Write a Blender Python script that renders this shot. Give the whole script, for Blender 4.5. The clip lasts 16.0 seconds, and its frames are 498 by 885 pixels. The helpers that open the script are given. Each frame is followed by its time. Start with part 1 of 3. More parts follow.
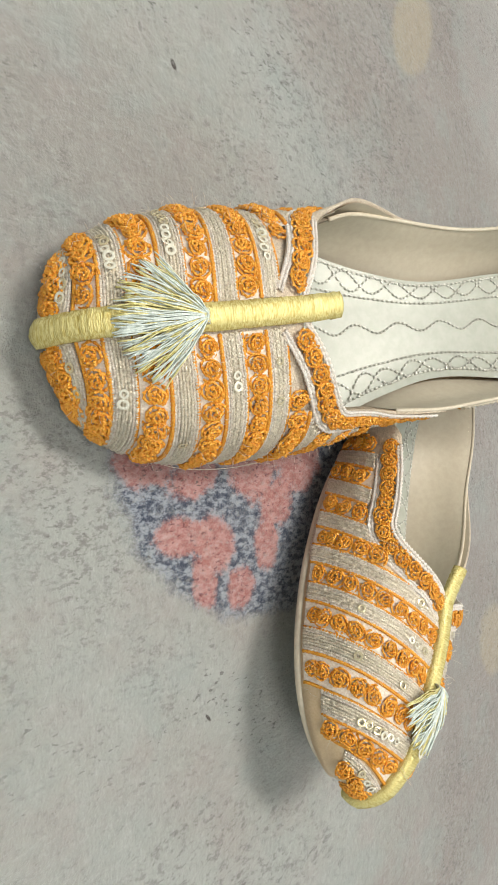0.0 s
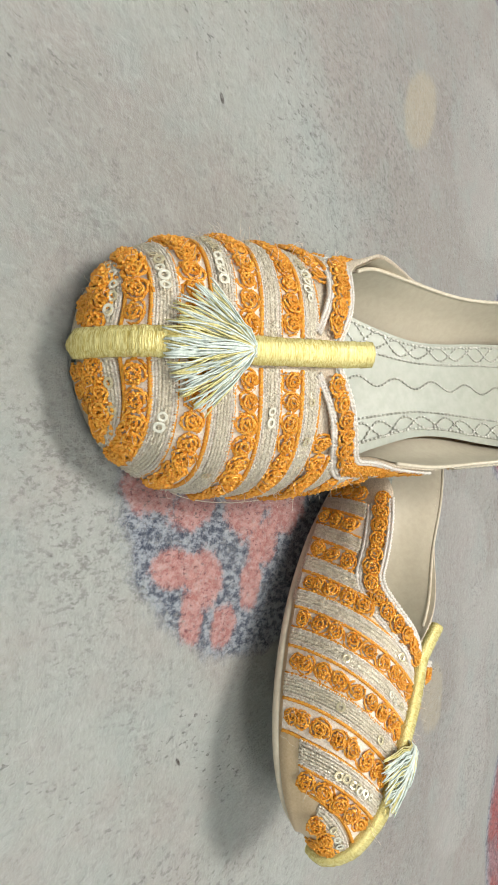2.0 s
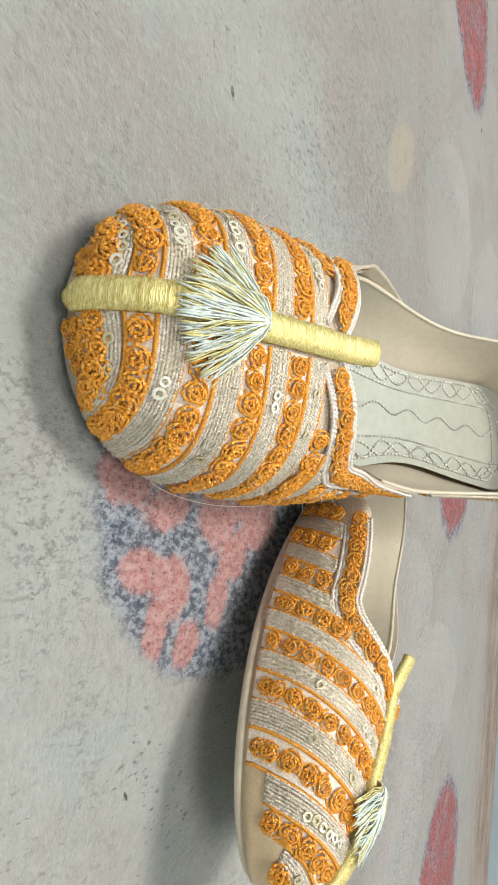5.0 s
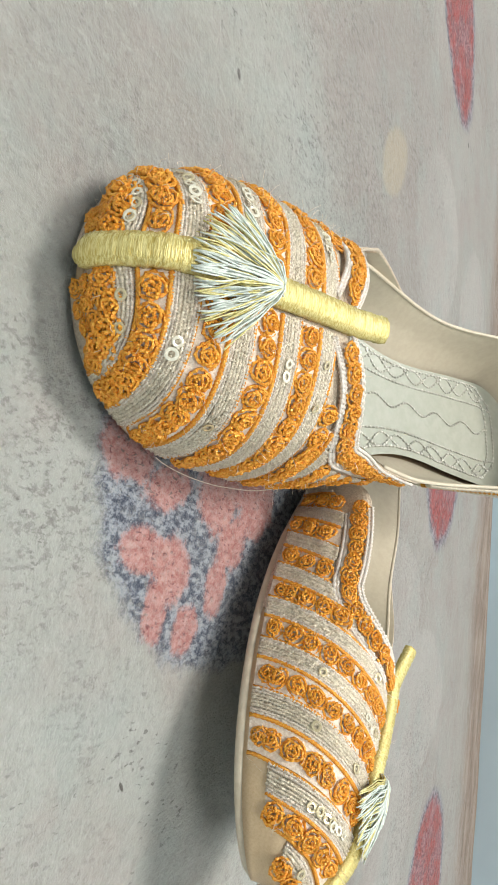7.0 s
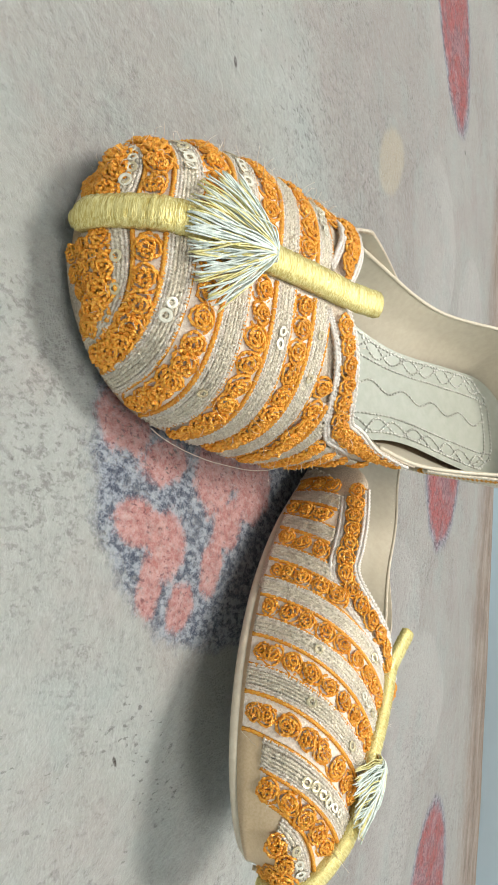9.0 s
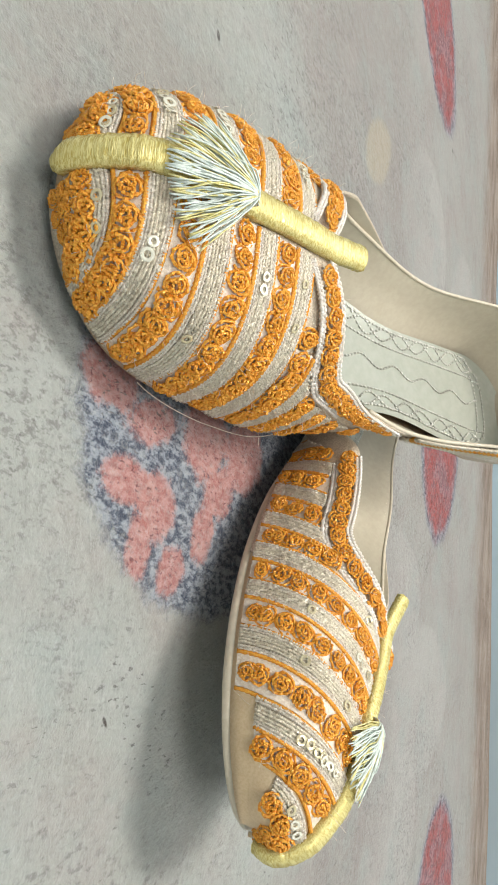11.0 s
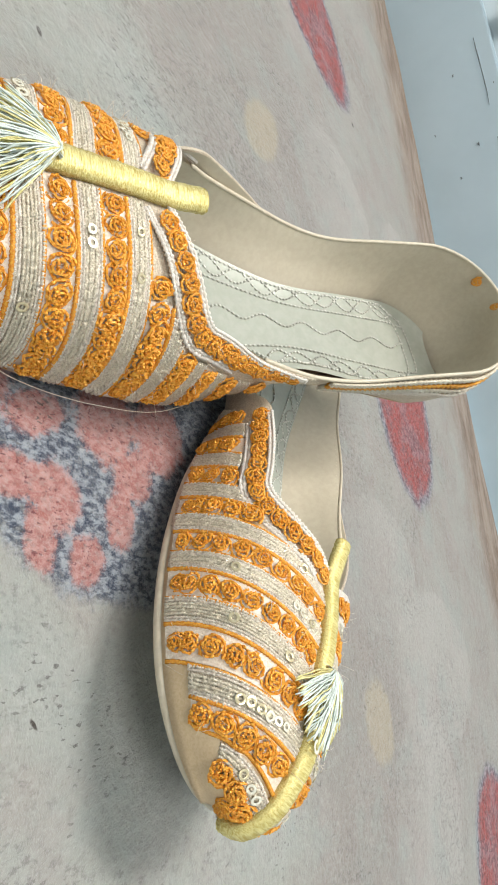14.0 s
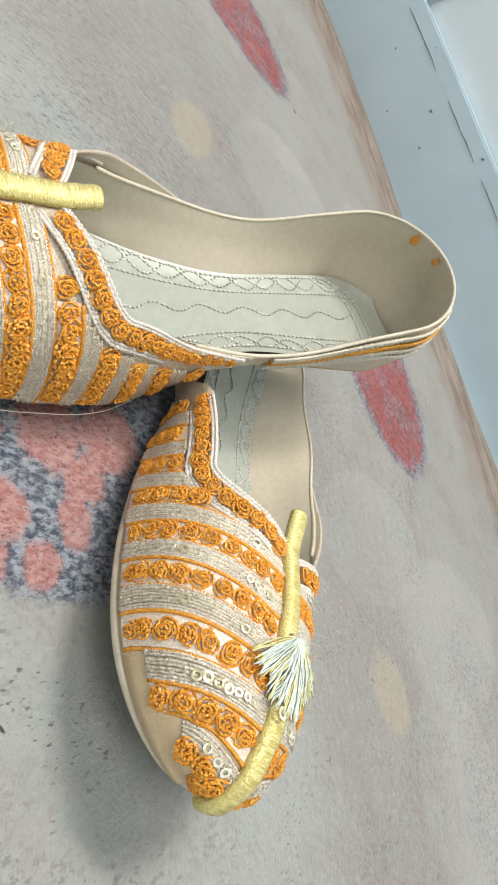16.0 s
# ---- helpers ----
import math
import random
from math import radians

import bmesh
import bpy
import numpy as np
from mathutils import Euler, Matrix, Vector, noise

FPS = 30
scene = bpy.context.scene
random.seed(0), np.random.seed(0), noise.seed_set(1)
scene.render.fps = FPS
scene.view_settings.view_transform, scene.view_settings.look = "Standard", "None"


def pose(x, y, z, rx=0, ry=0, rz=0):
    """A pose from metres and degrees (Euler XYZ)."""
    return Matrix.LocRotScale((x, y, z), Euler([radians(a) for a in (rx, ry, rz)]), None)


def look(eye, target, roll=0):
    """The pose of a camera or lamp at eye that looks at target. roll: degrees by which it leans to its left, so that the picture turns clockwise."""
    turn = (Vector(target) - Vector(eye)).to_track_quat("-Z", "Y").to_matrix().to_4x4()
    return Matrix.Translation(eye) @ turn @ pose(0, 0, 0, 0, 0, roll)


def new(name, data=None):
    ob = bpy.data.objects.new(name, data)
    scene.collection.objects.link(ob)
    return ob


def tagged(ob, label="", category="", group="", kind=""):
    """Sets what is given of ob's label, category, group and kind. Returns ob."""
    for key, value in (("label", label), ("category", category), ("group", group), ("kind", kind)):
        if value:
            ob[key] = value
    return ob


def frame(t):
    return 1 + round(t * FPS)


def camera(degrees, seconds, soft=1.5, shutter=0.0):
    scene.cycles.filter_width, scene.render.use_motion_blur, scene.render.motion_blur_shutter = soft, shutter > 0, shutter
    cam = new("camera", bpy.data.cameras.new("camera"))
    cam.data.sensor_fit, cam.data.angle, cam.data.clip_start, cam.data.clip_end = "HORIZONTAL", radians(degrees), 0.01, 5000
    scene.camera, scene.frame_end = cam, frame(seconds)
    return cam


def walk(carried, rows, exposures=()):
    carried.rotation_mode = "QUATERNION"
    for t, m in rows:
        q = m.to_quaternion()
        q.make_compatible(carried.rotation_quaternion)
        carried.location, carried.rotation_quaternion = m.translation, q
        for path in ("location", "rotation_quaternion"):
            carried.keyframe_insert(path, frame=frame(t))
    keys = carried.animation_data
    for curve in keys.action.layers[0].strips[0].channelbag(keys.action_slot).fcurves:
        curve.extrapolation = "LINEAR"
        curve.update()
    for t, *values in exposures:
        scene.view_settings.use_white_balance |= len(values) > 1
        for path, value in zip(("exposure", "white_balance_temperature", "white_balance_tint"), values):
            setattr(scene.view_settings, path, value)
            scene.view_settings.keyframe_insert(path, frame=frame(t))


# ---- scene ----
cam = camera(41.7, 16.0, 1.5)
PATH = [
    (0.0, 0.0066, -0.1583, 0.1562, 1.95, -45.27, 88.61),
    (0.5, 0.0071, -0.1628, 0.1512, 0.9, -46.71, 90.74),
    (1.0, 0.007, -0.1692, 0.1446, -0.03, -49.16, 93.9),
    (1.5, 0.007, -0.1734, 0.1383, -1.43, -50.85, 96.41),
    (2.0, 0.0077, -0.1747, 0.1337, -2.5, -52.52, 98.76),
    (2.5, 0.0094, -0.1744, 0.1322, -2.69, -53.46, 99.47),
    (3.0, 0.0125, -0.1745, 0.1307, -2.46, -54.26, 100.24),
    (3.5, 0.0171, -0.174, 0.126, -3.7, -55.88, 102.54),
    (4.0, 0.0198, -0.1715, 0.1209, -4.55, -56.78, 104.72),
    (6.5, 0.0357, -0.1692, 0.1048, -3.87, -60.8, 109.38),
    (7.0, 0.0378, -0.1676, 0.1043, -4.29, -60.64, 109.54),
    (7.5, 0.0401, -0.1667, 0.1052, -3.69, -60.58, 109.23),
    (8.0, 0.0436, -0.166, 0.1059, -3.21, -60.47, 109.12),
    (8.5, 0.0478, -0.165, 0.1056, -2.99, -60.47, 109.54),
    (9.0, 0.049, -0.1641, 0.1064, -2.69, -60.52, 109.57),
    (11.5, 0.0686, -0.1501, 0.1109, 2.85, -60.83, 106.27),
    (12.0, 0.0719, -0.1436, 0.1137, 6.44, -61.2, 102.45),
    (12.5, 0.0746, -0.1435, 0.1147, 9.05, -61.08, 100.03),
    (13.0, 0.0743, -0.1392, 0.1183, 13.24, -60.77, 95.68),
    (13.5, 0.0763, -0.1337, 0.123, 18.87, -59.03, 89.44),
    (14.0, 0.08, -0.1307, 0.13, 23.9, -57.15, 83.9),
    (14.5, 0.0802, -0.1239, 0.1335, 26.54, -55.75, 80.43),
    (15.0, 0.085, -0.1215, 0.138, 29.28, -54.57, 77.01),
    (15.5, 0.0892, -0.1194, 0.1418, 31.67, -53.32, 74.6),
    (16.0, 0.0903, -0.1172, 0.1477, 33.66, -51.41, 72.55),
]
walk(cam, [(t, pose(x, y, z, rx, ry, rz)) for t, x, y, z, rx, ry, rz in PATH],
     [(0.0, -0.21, 6780, 11), (1.0, -0.16, 6750, 11), (2.5, -0.08, 6680, 10), (4.0, -0.05, 6650, 10), (7.0, -0.02, 6640, 10), (12.0, 0.0, 6600, 10), (16.0, 0.0, 6520, 10)])

# ---- world, light ----
world = bpy.data.worlds.new("room_air")
scene.world = world
world.use_nodes = True
world.node_tree.nodes["Background"].inputs[0].default_value = (0.80, 0.86, 0.90, 1)
world.node_tree.nodes["Background"].inputs[1].default_value = 0.02


def area_lamp(name, eye, target, size, size_y, watts, colour):
    data = bpy.data.lights.new(name, "AREA")
    data.shape, data.size, data.size_y, data.energy, data.color = "RECTANGLE", size, size_y, watts, colour
    ob = new(name, data)
    ob.matrix_world = look(eye, target)
    return ob


# unseen key lamp, high towards +Y to suit the shadows
area_lamp("key_light", (-0.50, 0.34, 2.05), (0.0, 0.0, 0), 1.1, 0.30, 55, (1.0, 0.975, 0.93))
# added overhead fill that brightens the sides facing the camera, no real fitting
area_lamp("front_fill", (0.5, -1.2, 2.38), (0.4, -0.9, 0), 1.0, 1.0, 34, (1.0, 0.98, 0.95))


# ---- materials ----
class Nodes:
    """Small helper to wire a node material."""

    def __init__(self, name, rough=0.6, metal=0.0, colour=(0.5, 0.5, 0.5)):
        self.mat = bpy.data.materials.new(name)
        self.mat.use_nodes = True
        self.tree = self.mat.node_tree
        self.bsdf = self.tree.nodes["Principled BSDF"]
        self.bsdf.inputs["Roughness"].default_value = rough
        self.bsdf.inputs["Metallic"].default_value = metal
        self.bsdf.inputs["Base Color"].default_value = (*colour, 1)
        self.coord = self.add("ShaderNodeTexCoord").outputs["Object"]

    def add(self, kind, **values):
        node = self.tree.nodes.new(kind)
        for key, value in values.items():
            setattr(node, key, value)
        return node

    def link(self, a, b):
        self.tree.links.new(a, b)

    def put(self, socket, value):
        if isinstance(value, bpy.types.NodeSocket):
            self.link(value, socket)
        elif isinstance(value, tuple) and len(value) == 3 and len(socket.default_value) == 4:
            socket.default_value = (*value, 1)
        else:
            socket.default_value = value

    def math(self, op, a, b=0.0, c=0.0):
        node = self.add("ShaderNodeMath", operation=op)
        for i, v in enumerate((a, b, c)):
            self.put(node.inputs[i], v)
        return node.outputs[0]

    def noise(self, scale, detail=3.0, rough=0.6, vector=None, distortion=0.0):
        node = self.add("ShaderNodeTexNoise")
        node.inputs["Scale"].default_value = scale
        node.inputs["Detail"].default_value = detail
        node.inputs["Roughness"].default_value = rough
        node.inputs["Distortion"].default_value = distortion
        self.link(vector or self.coord, node.inputs["Vector"])
        return node.outputs[0]

    def voronoi(self, scale, vector=None, feature="F1"):
        node = self.add("ShaderNodeTexVoronoi", feature=feature)
        node.inputs["Scale"].default_value = scale
        self.link(vector or self.coord, node.inputs["Vector"])
        return node

    def ramp(self, fac, lo, hi, a=0.0, b=1.0):
        node = self.add("ShaderNodeMapRange")
        node.interpolation_type = "SMOOTHSTEP"
        self.put(node.inputs["Value"], fac)
        for key, v in (("From Min", lo), ("From Max", hi), ("To Min", a), ("To Max", b)):
            node.inputs[key].default_value = v
        return node.outputs["Result"]

    def mix(self, fac, a, b, blend="MIX"):
        node = self.add("ShaderNodeMix", data_type="RGBA", blend_type=blend)
        self.put(node.inputs[0], fac)
        self.put(node.inputs[6], a)
        self.put(node.inputs[7], b)
        return node.outputs[2]

    def stretch(self, x, y, z, rz=0.0):
        node = self.add("ShaderNodeMapping")
        node.inputs["Scale"].default_value = (x, y, z)
        node.inputs["Rotation"].default_value = (0, 0, rz)
        self.link(self.coord, node.inputs["Vector"])
        return node.outputs[0]

    def wave(self, scale, vector=None, distortion=0.0, direction="X"):
        node = self.add("ShaderNodeTexWave", bands_direction=direction)
        node.inputs["Scale"].default_value = scale
        node.inputs["Distortion"].default_value = distortion
        self.link(vector or self.coord, node.inputs["Vector"])
        return node.outputs[1]

    def random(self):
        return self.add("ShaderNodeObjectInfo").outputs["Random"]

    def colour(self, value):
        self.put(self.bsdf.inputs["Base Color"], value)

    def rough(self, value):
        self.put(self.bsdf.inputs["Roughness"], value)

    def bump(self, height, strength, distance):
        node = self.add("ShaderNodeBump")
        node.inputs["Strength"].default_value = strength
        node.inputs["Distance"].default_value = distance
        self.link(height, node.inputs["Height"])
        self.link(node.outputs[0], self.bsdf.inputs["Normal"])


def thread_material(name, a, b, metal, rough, scale=900.0, bump=0.6, blotch=0.5, grain=None, vary=0.0):
    n = Nodes(name, rough, metal)
    fine = n.noise(1.0 if grain else scale, 3, 0.7, n.stretch(*grain) if grain else None)
    wide = n.noise(90, 2)
    tone = n.mix(n.ramp(fine, 0.3, 0.7), a, b)
    tone = n.mix(n.ramp(wide, 0.35, 0.7, 0.0, blotch), tone, tuple(c * 0.7 for c in a))
    if vary:
        tone = n.mix(n.ramp(n.random(), 0.0, 1.0, 0.0, vary), tone, tuple(c * 0.62 for c in a))
    n.colour(tone)
    n.bump(fine, bump, 0.0004)
    return n.mat


def rug_material():
    n = Nodes("rug_pile", 0.95)
    sep = n.add("ShaderNodeSeparateXYZ")
    n.link(n.coord, sep.inputs[0])
    x, y = sep.outputs[0], sep.outputs[1]
    edge = n.noise(60, 4, 0.75)
    fine = n.noise(420, 4, 0.8)
    fleck = n.noise(520, 3, 0.75, n.stretch(1.0, 0.6, 1.0, 0.5))
    torn = n.noise(130, 5, 0.85)

    def ellipse(cx, cy, rx, ry, turn=0.0, rag=0.25, soft=0.08, noise_at=None):
        c, s = math.cos(radians(turn)), math.sin(radians(turn))
        dx, dy = n.math("SUBTRACT", x, cx), n.math("SUBTRACT", y, cy)
        a = n.math("ADD", n.math("MULTIPLY", dx, c / rx), n.math("MULTIPLY", dy, s / rx))
        b = n.math("ADD", n.math("MULTIPLY", dx, -s / ry), n.math("MULTIPLY", dy, c / ry))
        r = n.math("SQRT", n.math("ADD", n.math("MULTIPLY", a, a), n.math("MULTIPLY", b, b)))
        r = n.math("ADD", r, n.math("MULTIPLY", n.math("SUBTRACT", noise_at or edge, 0.5), rag))
        return n.ramp(r, 1.0 - soft, 1.0 + soft, 1.0, 0.0)

    grey, pale, warm = (0.345, 0.345, 0.31), (0.375, 0.388, 0.36), (0.295, 0.255, 0.23)
    base = n.mix(n.ramp(n.noise(9, 4, 0.6), 0.35, 0.65), grey, pale)
    # mottled grey veins and speckled patches outside the large pale round
    cloud = n.ramp(n.noise(22, 5, 0.7), 0.42, 0.68)
    outer = n.math("SUBTRACT", 1.0, ellipse(0.03, -0.06, 0.20, 0.21, rag=0.5, soft=0.12))
    base = n.mix(n.math("MULTIPLY", outer, n.math("ADD", 0.5, n.math("MULTIPLY", cloud, 0.5))), base, warm)
    for spot in RUG_PALE:
        base = n.mix(n.math("MULTIPLY", ellipse(*spot, rag=0.25, soft=0.05), 0.62), base, (0.415, 0.395, 0.37))
    for spot in RUG_WARM:
        base = n.mix(n.math("MULTIPLY", ellipse(*spot, rag=0.9, soft=0.35), 0.5), base, (0.27, 0.24, 0.22))
    base = n.mix(n.ramp(n.noise(26, 4, 0.65), 0.46, 0.68, 0.0, 0.40), base, (0.36, 0.305, 0.285))
    base = n.mix(n.ramp(n.noise(31, 4, 0.65, n.stretch(1.0, 1.0, 1.0, 1.1)), 0.48, 0.68, 0.0, 0.40), base, (0.30, 0.345, 0.325))
    dots = n.ramp(n.noise(520, 3, 0.75, n.stretch(1.0, 0.6, 1.0, 0.6)), 0.50, 0.64)
    patch = n.ramp(n.noise(11, 5, 0.7, distortion=0.6), 0.45, 0.60)
    base = n.mix(n.math("MULTIPLY", n.math("MULTIPLY", dots, patch), 0.55), base, (0.12, 0.11, 0.10))
    for spot in RUG_CREAM:
        base = n.mix(n.math("MULTIPLY", ellipse(*spot, rag=0.5, soft=0.15), 0.6), base, (0.43, 0.36, 0.25))
    blue = n.mix(n.ramp(fleck, 0.40, 0.62), (0.035, 0.05, 0.085), (0.31, 0.34, 0.385))
    speck = n.ramp(n.noise(900, 2, 0.6, n.stretch(1.0, 0.55, 1.0, 0.4)), 0.60, 0.68)
    red = n.mix(speck, n.mix(n.ramp(fleck, 0.38, 0.62), (0.40, 0.15, 0.13), (0.52, 0.27, 0.24)), (0.20, 0.05, 0.05))
    redder = n.mix(n.ramp(fleck, 0.38, 0.62), (0.17, 0.016, 0.018), (0.38, 0.050, 0.045))
    base = n.mix(ellipse(*RUG_BLUE, rag=0.30, soft=0.06, noise_at=torn), base, blue)
    for spot in RUG_PINK:
        base = n.mix(n.math("MULTIPLY", ellipse(*spot, rag=1.5, soft=0.20, noise_at=torn), 0.92), base, red)
    for cx, cy, rx, ry, turn in RUG_LEAVES:
        base = n.mix(ellipse(cx, cy, rx, ry, turn, 0.2, 0.06), base, blue)
        inner = n.ramp(n.noise(42, 3, 0.6), 0.42, 0.54)
        leaf = n.math("MULTIPLY", ellipse(cx, cy, rx * 0.93, ry * 0.9, turn, 0.35, 0.10), n.math("ADD", n.math("MULTIPLY", inner, 0.35), 0.65))
        base = n.mix(leaf, base, redder)
    # brown woven border
    line = n.math("SUBTRACT", y, n.math("ADD", 0.435, n.math("MULTIPLY", x, 0.14)))
    line = n.math("ADD", line, n.math("MULTIPLY", n.math("SUBTRACT", n.noise(16, 4, 0.7), 0.5), 0.06))
    base = n.mix(n.ramp(line, -0.01, 0.05), base, n.mix(n.ramp(n.noise(40, 4, 0.7, n.stretch(0.4, 1.6, 1)), 0.35, 0.65), (0.165, 0.10, 0.062), (0.33, 0.255, 0.20)))
    rim = n.math("SUBTRACT", y, n.math("ADD", 0.530, n.math("MULTIPLY", x, 0.15)))
    base = n.mix(n.math("MULTIPLY", n.ramp(rim, -0.008, 0.006), 0.8), base, (0.21, 0.12, 0.055))
    # single dark marks on the pile
    for spot in RUG_MARKS:
        base = n.mix(ellipse(*spot, rag=1.0, soft=0.3), base, (0.05, 0.04, 0.03))
    base = n.mix(n.ramp(fine, 0.50, 0.70, 0.0, 0.34), base, (0.14, 0.14, 0.13))
    # short dark fibres, thick in some places and rare in others
    lint = n.ramp(n.noise(760, 2, 0.55, n.stretch(1.0, 0.42, 1.0, 0.7)), 0.63, 0.67)
    lint = n.math("MULTIPLY", lint, n.ramp(n.noise(17, 4, 0.7, distortion=0.5), 0.46, 0.66, 0.04, 0.75))
    base = n.mix(lint, base, (0.075, 0.068, 0.06))
    base = n.mix(n.ramp(n.noise(650, 2, 0.6, n.stretch(1.0, 0.5, 1.0, -0.4)), 0.50, 0.74, 0.0, 0.25), base, (0.52, 0.53, 0.51))
    n.colour(base)
    n.bsdf.inputs["Sheen Weight"].default_value = 0.25
    n.bump(n.math("ADD", fine, n.math("MULTIPLY", n.noise(90, 3), 1.5)), 0.9, 0.002)
    return n.mat


# patches woven into the rug: centre x, y, half-lengths, turn in degrees
RUG_BLUE = (0.000, 0.010, 0.0625, 0.066, 0)
RUG_PINK = [(0.008, -0.043, 0.008, 0.011, 0), (0.014, -0.024, 0.006, 0.010, 20), (0.032, -0.030, 0.006, 0.010, 0), (0.036, -0.016, 0.010, 0.008, 20), (0.047, -0.021, 0.009, 0.005, 10), (0.051, -0.005, 0.007, 0.006, 0),
            (0.010, 0.002, 0.013, 0.012, 0), (0.024, 0.013, 0.009, 0.008, -40), (0.038, 0.008, 0.009, 0.006, 0), (0.008, 0.026, 0.012, 0.012, 0)]
RUG_LEAVES = [(-0.391, 0.188, 0.098, 0.051, 45), (-0.087, 0.293, 0.074, 0.055, 3), (0.225, 0.360, 0.072, 0.056, 0)]
RUG_CREAM = [(-0.190, 0.115, 0.024, 0.015, -35), (0.109, 0.185, 0.019, 0.016, 20)]
RUG_PALE = [(0.033, 0.210, 0.038, 0.055, 0), (-0.205, 0.215, 0.055, 0.055, 0), (0.088, 0.285, 0.045, 0.070, 0), (-0.20, 0.34, 0.06, 0.05, 0), (0.16, 0.24, 0.05, 0.05, 0)]
RUG_WARM = [(-0.19, 0.12, 0.10, 0.09, 0), (0.10, 0.17, 0.12, 0.06, 0), (-0.07, -0.06, 0.04, 0.05, 0)]
RUG_MARKS = [(-0.1148, -0.0303, 0.0016, 0.0009, 30), (0.0903, -0.0199, 0.0018, 0.0006, 40), (-0.314, 0.2655, 0.0018, 0.0018, 0)]

M_RUG = rug_material()
# orange yarn: its shaded tone and golden highlight are mixed into the colour
M_ORANGE = thread_material("orange_gold_thread", (0.74, 0.215, 0.008), (1.0, 0.56, 0.085), 0.15, 0.26, 2100, 1.0, 0.12, None, 0.12)
M_SILVER = thread_material("silver_chain_thread", (0.58, 0.46, 0.34), (1.0, 0.94, 0.84), 0.12, 0.28, 1900, 1.0, 0.2)
M_WHITE = thread_material("white_silver_thread", (0.72, 0.62, 0.52), (1.0, 0.96, 0.90), 0.05, 0.35, 1900, 1.0, 0.1)
M_OLIVE = thread_material("olive_silver_thread", (0.55, 0.46, 0.33), (1.0, 0.92, 0.76), 0.22, 0.28, 1900, 1.0, 0.25)
M_RIBBON = thread_material("silver_grey_ribbon", (0.46, 0.36, 0.25), (0.88, 0.77, 0.62), 0.15, 0.4, 1900, 0.9, 0.3)
M_FABRIC = thread_material("beige_gold_fabric", (0.66, 0.48, 0.28), (0.76, 0.58, 0.38), 0.25, 0.33, 1500, 0.15, 0.25)
M_TAN = thread_material("tan_sole_edge", (0.42, 0.28, 0.15), (0.55, 0.40, 0.24), 0.0, 0.5, 700, 0.3, 0.2)
M_NET = thread_material("pale_net", (0.66, 0.54, 0.42), (0.90, 0.82, 0.72), 0.05, 0.5, 1300, 0.8, 0.2)
M_CHIP = thread_material("grey_paint_chip", (0.16, 0.19, 0.21), (0.22, 0.25, 0.27), 0.0, 0.7)
M_STRAP = thread_material("gold_satin_thread", (0.55, 0.42, 0.10), (0.96, 0.86, 0.40), 0.30, 0.26, 1200, 0.8, 0.25, (2300, 110, 2300))
M_FRINGE_BLUE = thread_material("pale_blue_thread", (0.56, 0.63, 0.58), (0.80, 0.86, 0.80), 0.0, 0.4, 900, 0.6, 0.1)
M_FRINGE_GOLD = thread_material("pale_gold_thread", (0.60, 0.53, 0.17), (0.86, 0.80, 0.46), 0.15, 0.38, 900, 0.6, 0.1)
M_LINING = thread_material("cream_leather_lining", (0.55, 0.48, 0.365), (0.60, 0.535, 0.415), 0.0, 0.38, 400, 0.06, 0.06)
M_INSOLE = thread_material("pearl_insole", (0.375, 0.39, 0.325), (0.43, 0.44, 0.38), 0.05, 0.32, 260, 0.10, 0.06)
M_STITCH = thread_material("silver_stitch_thread", (0.42, 0.41, 0.36), (0.92, 0.91, 0.84), 0.15, 0.3)
M_WELT = thread_material("cream_welt", (0.60, 0.52, 0.39), (0.68, 0.60, 0.47), 0.0, 0.45, 500, 0.15, 0.1)
M_SEQUIN = Nodes("pearl_sequin", 0.2, 0.3, (0.88, 0.83, 0.68)).mat
M_SEQUIN_GOLD = Nodes("clear_gold_sequin", 0.2, 0.5, (0.72, 0.62, 0.40)).mat


def painted(name, a, b, rough, scale):
    n = Nodes(name, rough)
    n.colour(n.mix(n.ramp(n.noise(scale, 5, 0.65), 0.35, 0.7), a, b))
    n.bump(n.noise(scale * 12, 3), 0.15, 0.001)
    return n.mat


M_FLOOR = painted("blue_grey_painted_floor", (0.50, 0.61, 0.67), (0.55, 0.66, 0.72), 0.5, 5)
M_WALL = painted("pale_plaster", (0.64, 0.71, 0.74), (0.70, 0.76, 0.78), 0.8, 3)
M_CEIL = painted("white_ceiling_paint", (0.74, 0.74, 0.72), (0.80, 0.80, 0.78), 0.9, 3)
M_DARK = painted("dark_grey_mark", (0.03, 0.03, 0.035), (0.05, 0.05, 0.05), 0.6, 20)


# ---- mesh helpers ----
def part(name, bm, material, parent=None, label="", smooth=True):
    mesh = bpy.data.meshes.new(name)
    bmesh.ops.recalc_face_normals(bm, faces=bm.faces)
    bm.to_mesh(mesh)
    bm.free()
    return part_mesh(name, mesh, material, parent, label, smooth)


def part_mesh(name, mesh, material, parent=None, label="", smooth=True):
    if not mesh.materials:
        mesh.materials.append(material)
    if smooth:
        for poly in mesh.polygons:
            poly.use_smooth = True
    ob = new(name, mesh)
    if parent is not None:
        ob.parent = parent
    if label:
        tagged(ob, label)
    return ob


def from_data(verts, faces):
    mesh = bpy.data.meshes.new("piece")
    mesh.from_pydata([tuple(v) for v in verts], [], faces)
    mesh.update()
    return mesh


